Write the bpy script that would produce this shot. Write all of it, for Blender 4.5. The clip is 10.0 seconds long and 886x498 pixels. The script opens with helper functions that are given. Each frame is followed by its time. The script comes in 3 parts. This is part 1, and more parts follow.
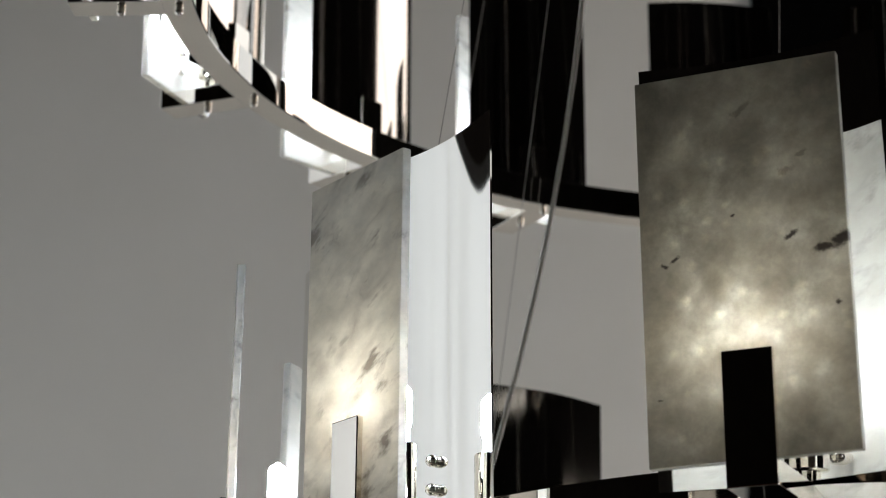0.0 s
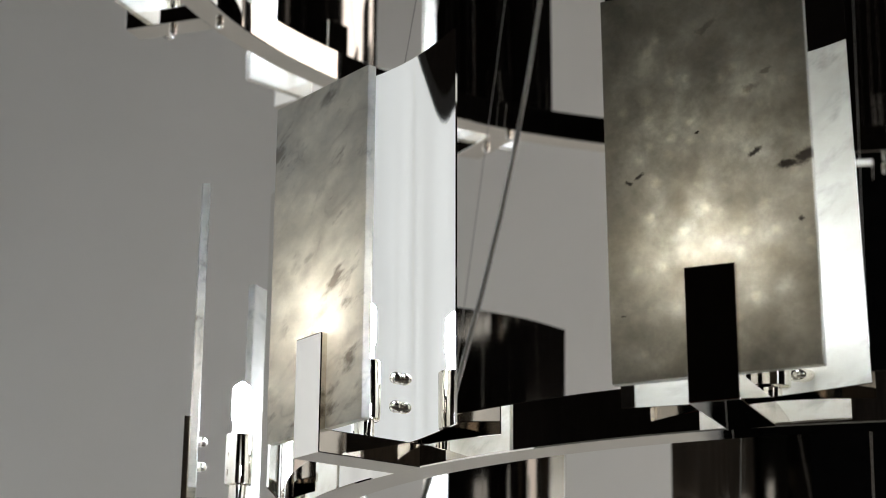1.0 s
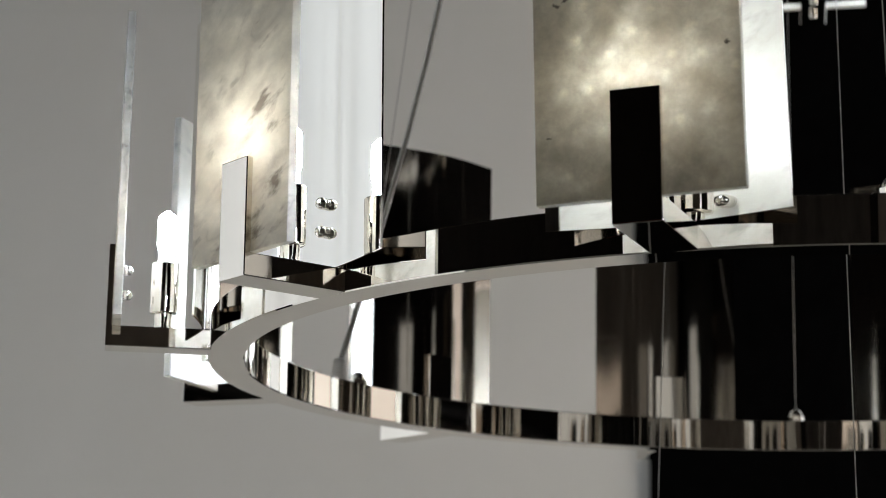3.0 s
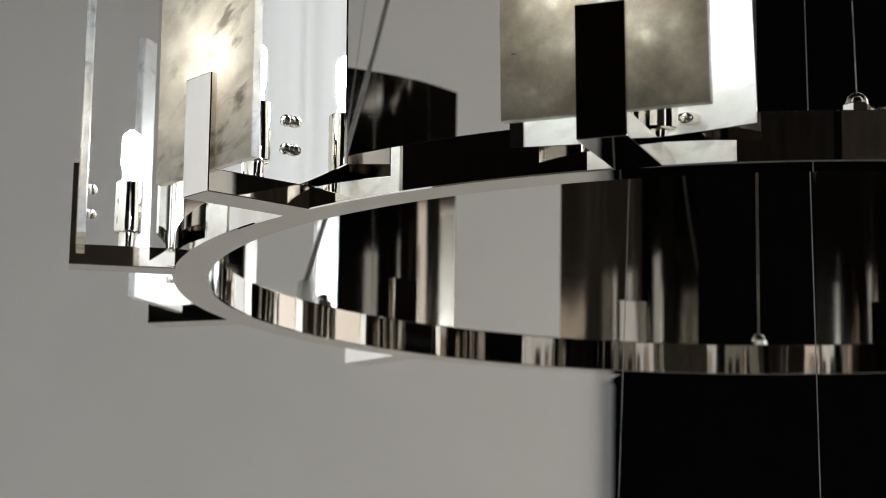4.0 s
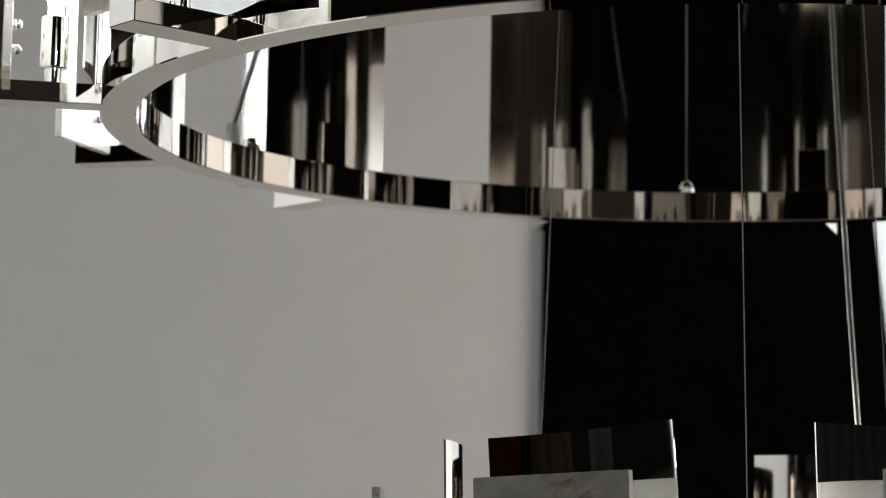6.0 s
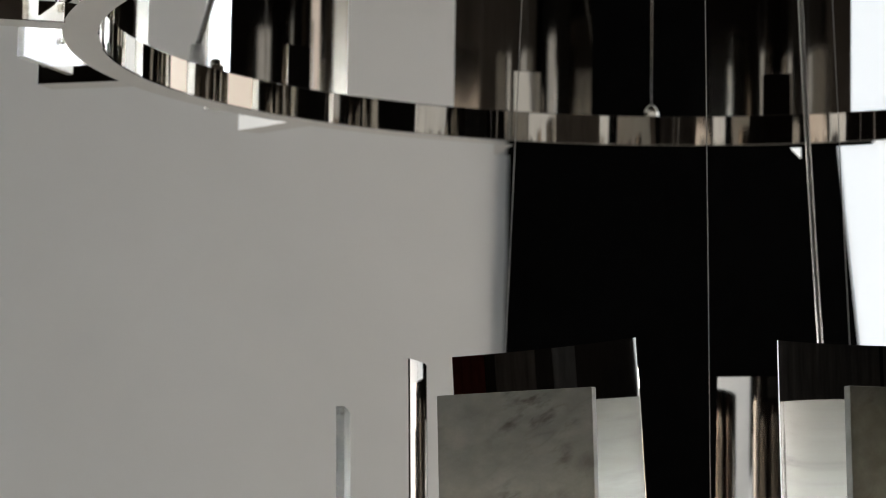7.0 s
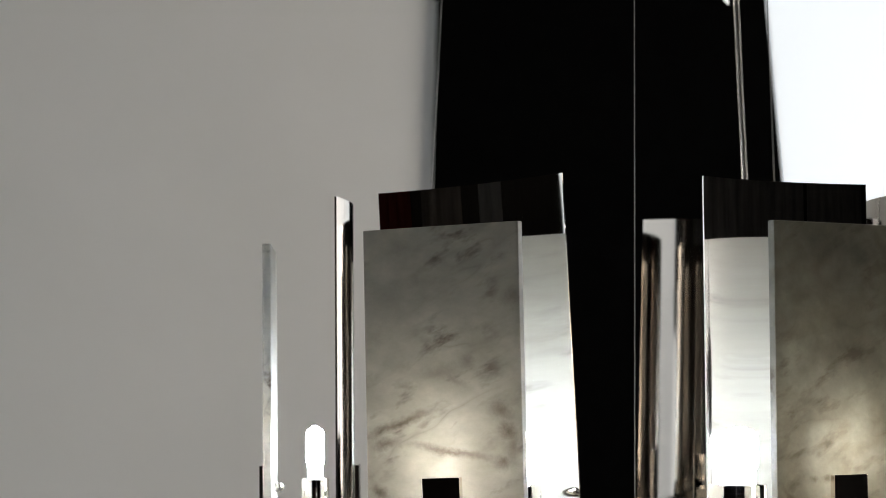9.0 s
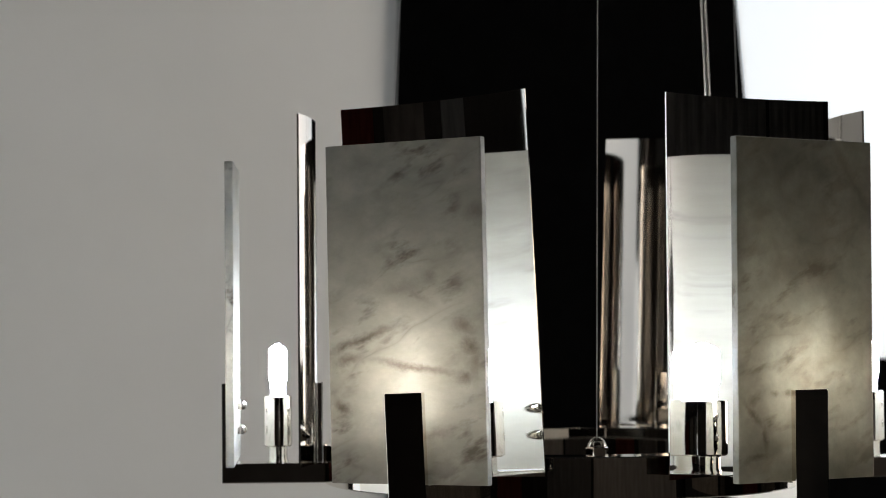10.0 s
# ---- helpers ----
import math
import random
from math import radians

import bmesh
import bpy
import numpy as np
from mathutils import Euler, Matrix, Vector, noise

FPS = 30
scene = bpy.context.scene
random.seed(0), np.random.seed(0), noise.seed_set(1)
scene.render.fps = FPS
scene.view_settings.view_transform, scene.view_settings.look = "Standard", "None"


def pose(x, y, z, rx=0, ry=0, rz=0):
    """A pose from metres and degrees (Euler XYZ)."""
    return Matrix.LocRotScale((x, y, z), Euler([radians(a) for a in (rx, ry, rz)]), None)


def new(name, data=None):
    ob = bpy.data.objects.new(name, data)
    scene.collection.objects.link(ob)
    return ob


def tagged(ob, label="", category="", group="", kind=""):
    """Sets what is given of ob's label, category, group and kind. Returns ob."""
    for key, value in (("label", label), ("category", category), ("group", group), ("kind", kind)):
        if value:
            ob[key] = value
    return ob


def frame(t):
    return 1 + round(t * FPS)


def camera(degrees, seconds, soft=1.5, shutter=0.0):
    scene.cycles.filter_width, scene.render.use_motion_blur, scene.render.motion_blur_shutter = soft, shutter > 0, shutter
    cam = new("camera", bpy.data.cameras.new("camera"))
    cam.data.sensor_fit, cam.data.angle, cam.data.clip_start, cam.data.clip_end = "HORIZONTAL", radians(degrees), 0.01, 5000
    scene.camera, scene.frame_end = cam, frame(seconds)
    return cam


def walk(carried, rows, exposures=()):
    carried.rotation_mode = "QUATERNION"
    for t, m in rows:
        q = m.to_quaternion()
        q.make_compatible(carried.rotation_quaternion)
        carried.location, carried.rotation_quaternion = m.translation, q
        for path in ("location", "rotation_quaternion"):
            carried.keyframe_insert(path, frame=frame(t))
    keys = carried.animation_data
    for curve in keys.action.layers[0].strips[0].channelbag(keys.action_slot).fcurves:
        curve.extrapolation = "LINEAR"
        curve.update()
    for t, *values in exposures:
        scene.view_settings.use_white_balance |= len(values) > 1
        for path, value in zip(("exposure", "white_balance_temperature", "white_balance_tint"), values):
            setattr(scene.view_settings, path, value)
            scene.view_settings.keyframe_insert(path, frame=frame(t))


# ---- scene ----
cam = camera(23.52, 10.0, soft=0.9)
cam.data.dof.use_dof = True
cam.data.dof.focus_distance = 1.5
cam.data.dof.aperture_fstop = 12.0
walk(cam, [
    (0, pose(0.0000, 0.0000, 1.9000, 108.691, 0, -0.247) @ pose(0, 0, 0, 0, 0, 0.530)),
    (0.5, pose(0.0006, 0.0008, 1.8941, 107.815, 0, -0.731) @ pose(0, 0, 0, 0, 0, 0.526)),
    (1, pose(0.0012, 0.0017, 1.8882, 106.939, 0, -1.214) @ pose(0, 0, 0, 0, 0, 0.521)),
    (1.5, pose(0.0018, 0.0025, 1.8823, 106.057, 0, -1.690) @ pose(0, 0, 0, 0, 0, 0.517)),
    (2, pose(0.0024, 0.0034, 1.8763, 105.164, 0, -2.186) @ pose(0, 0, 0, 0, 0, 0.512)),
    (2.25, pose(0.0027, 0.0038, 1.8734, 104.617, 0, -2.469) @ pose(0, 0, 0, 0, 0, 0.510)),
    (2.5, pose(0.0030, 0.0042, 1.8704, 104.069, 0, -2.751) @ pose(0, 0, 0, 0, 0, 0.508)),
    (3, pose(0.0036, 0.0051, 1.8645, 103.191, 0, -3.230) @ pose(0, 0, 0, 0, 0, 0.504)),
    (3.5, pose(0.0042, 0.0059, 1.8586, 102.313, 0, -3.708) @ pose(0, 0, 0, 0, 0, 0.499)),
    (4, pose(0.0048, 0.0067, 1.8527, 101.435, 0, -4.187) @ pose(0, 0, 0, 0, 0, 0.495)),
    (4.5, pose(0.0054, 0.0076, 1.8468, 100.555, 0, -4.681) @ pose(0, 0, 0, 0, 0, 0.491)),
    (5, pose(0.0060, 0.0084, 1.8409, 99.671, 0, -5.165) @ pose(0, 0, 0, 0, 0, 0.486)),
    (5.5, pose(0.0066, 0.0093, 1.8350, 98.773, 0, -5.634) @ pose(0, 0, 0, 0, 0, 0.482)),
    (6, pose(0.0072, 0.0101, 1.8290, 97.893, 0, -6.108) @ pose(0, 0, 0, 0, 0, 0.477)),
    (6.5, pose(0.0078, 0.0110, 1.8231, 97.013, 0, -6.582) @ pose(0, 0, 0, 0, 0, 0.473)),
    (7, pose(0.0084, 0.0118, 1.8172, 96.133, 0, -7.057) @ pose(0, 0, 0, 0, 0, 0.469)),
    (7.5, pose(0.0090, 0.0127, 1.8113, 95.230, 0, -7.537) @ pose(0, 0, 0, 0, 0, 0.464)),
    (8, pose(0.0096, 0.0135, 1.8054, 94.353, 0, -8.029) @ pose(0, 0, 0, 0, 0, 0.460)),
    (8.5, pose(0.0102, 0.0143, 1.7995, 93.459, 0, -8.526) @ pose(0, 0, 0, 0, 0, 0.455)),
    (9, pose(0.0108, 0.0152, 1.7936, 92.572, 0, -9.012) @ pose(0, 0, 0, 0, 0, 0.451)),
    (9.5, pose(0.0113, 0.0160, 1.7877, 91.672, 0, -9.502) @ pose(0, 0, 0, 0, 0, 0.447)),
    (10, pose(0.0119, 0.0169, 1.7817, 90.751, 0, -10.010) @ pose(0, 0, 0, 0, 0, 0.442)),
])

# ---- world and large lights ----
world = bpy.data.worlds.new("dim_studio")
scene.world = world
world.use_nodes = True
world.node_tree.nodes["Background"].inputs[0].default_value = (0.5, 0.52, 0.55, 1)
world.node_tree.nodes["Background"].inputs[1].default_value = 0.02
scene.view_settings.exposure = 0.12


# ---- materials ----
def material(name):
    m = bpy.data.materials.new(name)
    m.use_nodes = True
    nt = m.node_tree
    return m, nt, nt.nodes, nt.links, nt.nodes["Principled BSDF"]


def noise_node(nt, scale, detail=4.0, rough=0.55, vec=None, distortion=0.0):
    n = nt.nodes.new("ShaderNodeTexNoise")
    n.inputs["Scale"].default_value = scale
    n.inputs["Detail"].default_value = detail
    n.inputs["Roughness"].default_value = rough
    n.inputs["Distortion"].default_value = distortion
    if vec is not None:
        nt.links.new(vec, n.inputs["Vector"])
    return n


def ramp(nt, fac, stops):
    r = nt.nodes.new("ShaderNodeValToRGB")
    el = r.color_ramp.elements
    while len(el) < len(stops):
        el.new(0.5)
    for e, (pos, col) in zip(el, stops):
        e.position = pos
        e.color = (*col, 1) if len(col) == 3 else col
    nt.links.new(fac, r.inputs[0])
    return r


def grey(v):
    return (v, v, v)


def object_coords(nt, shift=0.0):
    """Object coordinates, moved by each object's own random number."""
    tc = nt.nodes.new("ShaderNodeTexCoord")
    if not shift:
        return tc.outputs["Object"]
    oi = nt.nodes.new("ShaderNodeObjectInfo")
    mul = nt.nodes.new("ShaderNodeVectorMath")
    mul.operation = "SCALE"
    mul.inputs[0].default_value = (7.3 * shift, 3.1 * shift, 5.7 * shift)
    nt.links.new(oi.outputs["Random"], mul.inputs["Scale"])
    add = nt.nodes.new("ShaderNodeVectorMath")
    add.operation = "ADD"
    nt.links.new(tc.outputs["Object"], add.inputs[0])
    nt.links.new(mul.outputs[0], add.inputs[1])
    return add.outputs[0]


def metal(name, colour, rough, wave=0.0):
    m, nt, nodes, links, b = material(name)
    b.inputs["Metallic"].default_value = 1.0
    co = object_coords(nt)
    n1 = noise_node(nt, 14.0, 5.0, 0.6, co)
    r1 = ramp(nt, n1.outputs["Fac"], [(0.35, tuple(c * 0.96 for c in colour)), (0.7, colour)])
    links.new(r1.outputs[0], b.inputs["Base Color"])
    n2 = noise_node(nt, 90.0, 3.0, 0.6, co)
    r2 = ramp(nt, n2.outputs["Fac"], [(0.4, grey(rough)), (0.75, grey(rough + 0.008))])
    links.new(r2.outputs[0], b.inputs["Roughness"])
    if wave:
        n3 = noise_node(nt, 9.0, 1.0, 0.4, co)
        bump = nodes.new("ShaderNodeBump")
        bump.inputs["Strength"].default_value = wave
        bump.inputs["Distance"].default_value = 0.01
        links.new(n3.outputs["Fac"], bump.inputs["Height"])
        links.new(bump.outputs[0], b.inputs["Normal"])
    return m


nickel = metal("polished_nickel", (0.80, 0.755, 0.69), 0.022, 0.035)
nickel_sheet = metal("polished_nickel_sheet", (0.88, 0.86, 0.815), 0.022, 0.03)
# sheet backs: darker, browner colour stands in for the dim room they mirror
dimmed_nickel = metal("dimmed_nickel_back", (0.52, 0.485, 0.44), 0.06)
steel_wire = metal("steel_wire", (0.42, 0.40, 0.37), 0.3)
brushed = metal("satin_steel", (0.55, 0.54, 0.53), 0.3)


# mineral marks in the stone: x, z, half length, half width, tilt in degrees, strength
FLECKS = [(0.0500, 0.1245, 0.0068, 0.0023, 10, 1.00), (0.0600, 0.1300, 0.0067, 0.0045, 25, 1.00), (0.0300, 0.1345, 0.0052, 0.0018, 20, 1.00),
          (-0.0500, 0.1265, 0.0013, 0.0026, 70, 1.00), (-0.0425, 0.1300, 0.0028, 0.0011, 20, 1.00), (0.0030, 0.2215, 0.0058, 0.0018, 25, 0.42),
          (0.0390, 0.1880, 0.0029, 0.0015, 20, 0.42), (0.0290, 0.1770, 0.0046, 0.0020, 25, 0.42), (-0.0050, 0.1520, 0.0012, 0.0009, 0, 1.00),
          (0.0570, 0.0900, 0.0013, 0.0013, 0, 1.00), (-0.0560, 0.0420, 0.0013, 0.0009, 0, 1.00)]
VEIN_MARKS = [(-0.0363, 0.1066, 0.0293, 0.0033, 18, 1.00), (-0.0518, 0.1009, 0.0105, 0.0033, 27, 0.97), (-0.0482, 0.0912, 0.0129, 0.0045, 9, 0.84),
              (0.0074, 0.0849, 0.0312, 0.0028, -10, 0.90), (0.0479, 0.1145, 0.0095, 0.0055, -27, 0.77), (0.0525, 0.0997, 0.0078, 0.0067, -37, 0.97),
              (0.0577, 0.0882, 0.0125, 0.0055, 84, 0.70), (0.0481, 0.0776, 0.0076, 0.0045, 18, 0.90), (-0.0546, 0.0567, 0.0089, 0.0039, -32, 1.00),
              (0.0223, 0.0373, 0.0171, 0.0045, 13, 0.62), (-0.0041, 0.1427, 0.0162, 0.0045, 9, 0.41), (0.0214, 0.1520, 0.0055, 0.0051, 0, 0.49),
              (0.0585, 0.1956, 0.0081, 0.0062, 9, 0.57), (-0.0356, 0.2358, 0.0182, 0.0067, 18, 0.29), (-0.0530, 0.1718, 0.0107, 0.0067, 9, 0.32),
              (0.0089, 0.1383, 0.0125, 0.0028, -35, 0.41)]
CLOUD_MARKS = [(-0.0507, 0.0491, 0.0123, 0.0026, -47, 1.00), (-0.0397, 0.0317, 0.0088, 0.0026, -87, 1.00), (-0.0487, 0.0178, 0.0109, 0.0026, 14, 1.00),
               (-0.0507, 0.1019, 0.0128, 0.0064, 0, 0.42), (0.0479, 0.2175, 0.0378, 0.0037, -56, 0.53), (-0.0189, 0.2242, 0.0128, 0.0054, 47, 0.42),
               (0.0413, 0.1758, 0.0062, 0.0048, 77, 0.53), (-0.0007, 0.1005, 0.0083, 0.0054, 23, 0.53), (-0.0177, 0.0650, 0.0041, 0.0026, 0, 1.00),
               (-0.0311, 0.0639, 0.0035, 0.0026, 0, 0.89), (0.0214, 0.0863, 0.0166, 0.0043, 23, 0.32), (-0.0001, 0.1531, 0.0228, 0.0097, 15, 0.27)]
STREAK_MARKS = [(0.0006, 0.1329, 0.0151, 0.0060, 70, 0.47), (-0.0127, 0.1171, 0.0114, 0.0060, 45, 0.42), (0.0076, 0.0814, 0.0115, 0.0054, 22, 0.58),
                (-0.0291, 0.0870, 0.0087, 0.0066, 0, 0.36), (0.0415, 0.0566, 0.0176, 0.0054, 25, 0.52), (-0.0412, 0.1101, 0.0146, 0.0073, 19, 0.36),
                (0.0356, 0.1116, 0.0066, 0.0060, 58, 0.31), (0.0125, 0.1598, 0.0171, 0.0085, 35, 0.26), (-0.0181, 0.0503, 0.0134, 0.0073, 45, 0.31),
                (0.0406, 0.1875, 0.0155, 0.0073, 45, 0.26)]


def mark_field(nt, marks, ragged, sharp, soft):
    """The share of dark mineral over the panel, from marks with uneven edges."""
    tc = nt.nodes.new("ShaderNodeTexCoord")
    bend = noise_node(nt, 55.0, 8.0, 0.74, tc.outputs["Object"])
    off = nt.nodes.new("ShaderNodeVectorMath")
    off.operation = "MULTIPLY_ADD"
    nt.links.new(bend.outputs["Color"], off.inputs[0])
    off.inputs[1].default_value = (0.014, 0.0, 0.014)
    nt.links.new(tc.outputs["Object"], off.inputs[2])
    rag = noise_node(nt, 330.0, 6.0, 0.8, tc.outputs["Object"])
    total = None
    for x, z, along, across, tilt, strength in marks:
        place = nt.nodes.new("ShaderNodeMapping")
        place.vector_type = "TEXTURE"
        place.inputs["Location"].default_value = (x + 0.007, 0.0, z + 0.007)
        place.inputs["Rotation"].default_value = (0.0, radians(-tilt), 0.0)
        place.inputs["Scale"].default_value = (along, 1000.0, across)
        nt.links.new(off.outputs[0], place.inputs[0])
        far = nt.nodes.new("ShaderNodeVectorMath")
        far.operation = "LENGTH"
        nt.links.new(place.outputs[0], far.inputs[0])
        rough = nt.nodes.new("ShaderNodeMath")
        rough.operation = "MULTIPLY_ADD"
        nt.links.new(rag.outputs["Fac"], rough.inputs[0])
        rough.inputs[1].default_value = ragged
        nt.links.new(far.outputs["Value"], rough.inputs[2])
        spread = nt.nodes.new("ShaderNodeMapRange")
        spread.interpolation_type = "SMOOTHSTEP"
        nt.links.new(rough.outputs[0], spread.inputs["Value"])
        spread.inputs["From Min"].default_value = sharp + 0.5 * ragged
        spread.inputs["From Max"].default_value = soft + 0.5 * ragged
        spread.inputs["To Min"].default_value = strength
        spread.inputs["To Max"].default_value = 0.0
        if total is None:
            total = spread.outputs[0]
        else:
            most = nt.nodes.new("ShaderNodeMath")
            most.operation = "MAXIMUM"
            nt.links.new(total, most.inputs[0])
            nt.links.new(spread.outputs[0], most.inputs[1])
            total = most.outputs[0]
    return total


def marble_material(name, back, dense=False, flecked=False, marks=None, pale=1.0):
    m, nt, nodes, links, b = material(name)
    co = object_coords(nt, 1.0)
    stretch = nodes.new("ShaderNodeMapping")
    stretch.inputs["Rotation"].default_value = (0.0, -0.45, 0.0)
    stretch.inputs["Scale"].default_value = (1.0, 1.0, 1.0 if dense else 1.55)
    links.new(co, stretch.inputs[0])
    cloud = noise_node(nt, 24.0, 6.0, 0.62, stretch.outputs[0], 0.12)
    if back:
        body = ramp(nt, cloud.outputs["Fac"], [(0.30, (0.64, 0.597, 0.505)), (0.5, (0.71, 0.668, 0.575)), (0.68, (0.77, 0.728, 0.64))])
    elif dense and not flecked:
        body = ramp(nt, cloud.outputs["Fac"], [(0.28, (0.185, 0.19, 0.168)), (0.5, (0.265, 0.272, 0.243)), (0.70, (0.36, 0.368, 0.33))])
    elif dense:
        body = ramp(nt, cloud.outputs["Fac"], [(0.28, (0.155, 0.15, 0.13)), (0.5, (0.25, 0.244, 0.216)), (0.70, (0.37, 0.363, 0.326))])
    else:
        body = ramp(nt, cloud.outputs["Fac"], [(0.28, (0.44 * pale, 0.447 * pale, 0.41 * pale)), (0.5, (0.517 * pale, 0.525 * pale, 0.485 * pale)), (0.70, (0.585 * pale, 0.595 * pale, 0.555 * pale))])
    # soft slanting streaks, and a few thin veins where a warped field crosses its middle
    along = nodes.new("ShaderNodeMapping")
    along.vector_type = "TEXTURE"
    along.inputs["Rotation"].default_value = (0.0, -0.42, 0.0)
    along.inputs["Scale"].default_value = (2.4, 1.0, 1.0)
    links.new(co, along.inputs[0])
    streak = noise_node(nt, 62.0, 4.0, 0.58, along.outputs[0], 0.12)
    streak_r = ramp(nt, streak.outputs["Fac"], [(0.52, grey(0.0)), (0.59, grey(0.40)), (0.66, grey(0.95))])
    veins = noise_node(nt, 11.0, 4.0, 0.5, along.outputs[0], 0.15)
    sub = nodes.new("ShaderNodeMath")
    sub.operation = "SUBTRACT"
    sub.inputs[1].default_value = 0.5
    links.new(veins.outputs["Fac"], sub.inputs[0])
    absn = nodes.new("ShaderNodeMath")
    absn.operation = "ABSOLUTE"
    links.new(sub.outputs[0], absn.inputs[0])
    line = ramp(nt, absn.outputs[0], [(0.0, grey(0.42)), (0.008, grey(0.22)), (0.03, grey(0.0))])
    dark = nodes.new("ShaderNodeMath")
    dark.operation = "MAXIMUM"
    links.new(line.outputs[0], dark.inputs[0])
    links.new(streak_r.outputs[0], dark.inputs[1])
    patch = noise_node(nt, 13.0, 3.0, 0.55, co)
    patch_r = ramp(nt, patch.outputs["Fac"], [(0.42, grey(0.12)), (0.58, grey(1.0))])
    mask = nodes.new("ShaderNodeMath")
    mask.operation = "MULTIPLY"
    links.new(dark.outputs[0], mask.inputs[0])
    links.new(patch_r.outputs[0], mask.inputs[1])
    if marks is None:
        shade_of = mask.outputs[0]
    elif flecked:
        shade_of = mark_field(nt, marks, 1.5, 0.5, 1.5)
    else:
        # the marks of this panel over a fainter general streaking
        faint = nodes.new("ShaderNodeMath")
        faint.operation = "MULTIPLY"
        faint.inputs[1].default_value = 0.9
        links.new(mask.outputs[0], faint.inputs[0])
        both_marks = nodes.new("ShaderNodeMath")
        both_marks.operation = "MAXIMUM"
        links.new(mark_field(nt, marks, 0.9, -0.4, 1.85), both_marks.inputs[0])
        links.new(faint.outputs[0], both_marks.inputs[1])
        shade_of = both_marks.outputs[0]
    tint = nodes.new("ShaderNodeMix")
    tint.data_type = "RGBA"
    links.new(shade_of, tint.inputs["Factor"])
    links.new(body.outputs[0], tint.inputs[6])
    tint.inputs[7].default_value = (0.46, 0.44, 0.38, 1) if back else (0.03, 0.025, 0.021, 1) if flecked else (0.12, 0.102, 0.082, 1)
    links.new(tint.outputs[2], b.inputs["Base Color"])
    b.inputs["Roughness"].default_value = 0.32
    b.inputs["Specular IOR Level"].default_value = 0.4
    # the honed back lets light into the stone; the front glows with it, a little warmer
    mix = nodes.new("ShaderNodeMixShader")
    if back:
        clear = nodes.new("ShaderNodeBsdfTransparent")
        mix.inputs[0].default_value = 0.36
        links.new(clear.outputs[0], mix.inputs[2])
    else:
        warm = nodes.new("ShaderNodeMix")
        warm.data_type = "RGBA"
        warm.blend_type = "MULTIPLY"
        warm.inputs["Factor"].default_value = 1.0
        links.new(tint.outputs[2], warm.inputs[6])
        mass = noise_node(nt, 36.0 if flecked else 30.0, 10.0 if flecked else 6.0, 0.74 if flecked else 0.64, co if dense else stretch.outputs[0], 0.15)
        pass_r = ramp(nt, mass.outputs["Fac"], [(0.32, (0.54, 0.425, 0.295)), (0.5, (1.28, 1.06, 0.79)), (0.66, (2.40, 2.10, 1.70))] if flecked else [(0.30, (0.595, 0.45, 0.30)), (0.5, (1.08, 0.85, 0.61)), (0.68, (1.61, 1.33, 1.01))])
        if dense:
            # small clear crystals in a browner mass
            crystal = nodes.new("ShaderNodeTexVoronoi")
            crystal.feature = "SMOOTH_F1"
            crystal.inputs["Scale"].default_value = 62.0
            crystal.inputs["Smoothness"].default_value = 0.6
            links.new(co, crystal.inputs["Vector"])
            spots = ramp(nt, crystal.outputs["Distance"], [(0.08, (1.75, 1.72, 1.62)), (0.26, (1.0, 1.0, 1.0)), (0.7, (0.80, 0.77, 0.72))] if flecked else [(0.08, (1.25, 1.22, 1.15)), (0.26, (1.0, 0.98, 0.94)), (0.7, (0.86, 0.82, 0.76))])
            both = nodes.new("ShaderNodeMix")
            both.data_type = "RGBA"
            both.blend_type = "MULTIPLY"
            both.inputs["Factor"].default_value = 1.0
            links.new(pass_r.outputs[0], both.inputs[6])
            links.new(spots.outputs[0], both.inputs[7])
            links.new(both.outputs[2], warm.inputs[7])
        else:
            links.new(pass_r.outputs[0], warm.inputs[7])
        clear = nodes.new("ShaderNodeBsdfTranslucent")
        links.new(warm.outputs[2], clear.inputs["Color"])
        mix.inputs[0].default_value = 0.28 if flecked else 0.265 if dense else 0.255
        links.new(clear.outputs[0], mix.inputs[2])
    links.new(b.outputs[0], mix.inputs[1])
    links.new(mix.outputs[0], nodes["Material Output"].inputs["Surface"])
    return m


marble = marble_material("veined_alabaster", False)
marble_flecked = marble_material("brown_flecked_alabaster", False, True, True, FLECKS)
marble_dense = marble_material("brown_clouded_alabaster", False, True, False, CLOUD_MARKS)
marble_veined = marble_material("grey_veined_alabaster", False, marks=VEIN_MARKS, pale=0.80)
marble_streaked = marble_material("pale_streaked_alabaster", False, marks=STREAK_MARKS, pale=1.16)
marble_back = marble_material("honed_alabaster_back", True)


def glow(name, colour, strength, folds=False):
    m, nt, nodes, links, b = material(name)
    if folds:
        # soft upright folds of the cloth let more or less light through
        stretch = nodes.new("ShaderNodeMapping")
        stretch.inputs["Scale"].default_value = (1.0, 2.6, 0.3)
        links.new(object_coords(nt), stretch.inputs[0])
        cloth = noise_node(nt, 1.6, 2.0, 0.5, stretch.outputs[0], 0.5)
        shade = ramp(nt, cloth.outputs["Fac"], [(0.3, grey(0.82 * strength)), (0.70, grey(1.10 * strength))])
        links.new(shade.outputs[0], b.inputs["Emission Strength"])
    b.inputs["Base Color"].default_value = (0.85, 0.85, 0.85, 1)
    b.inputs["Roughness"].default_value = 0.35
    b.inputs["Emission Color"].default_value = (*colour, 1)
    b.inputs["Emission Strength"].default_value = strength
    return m


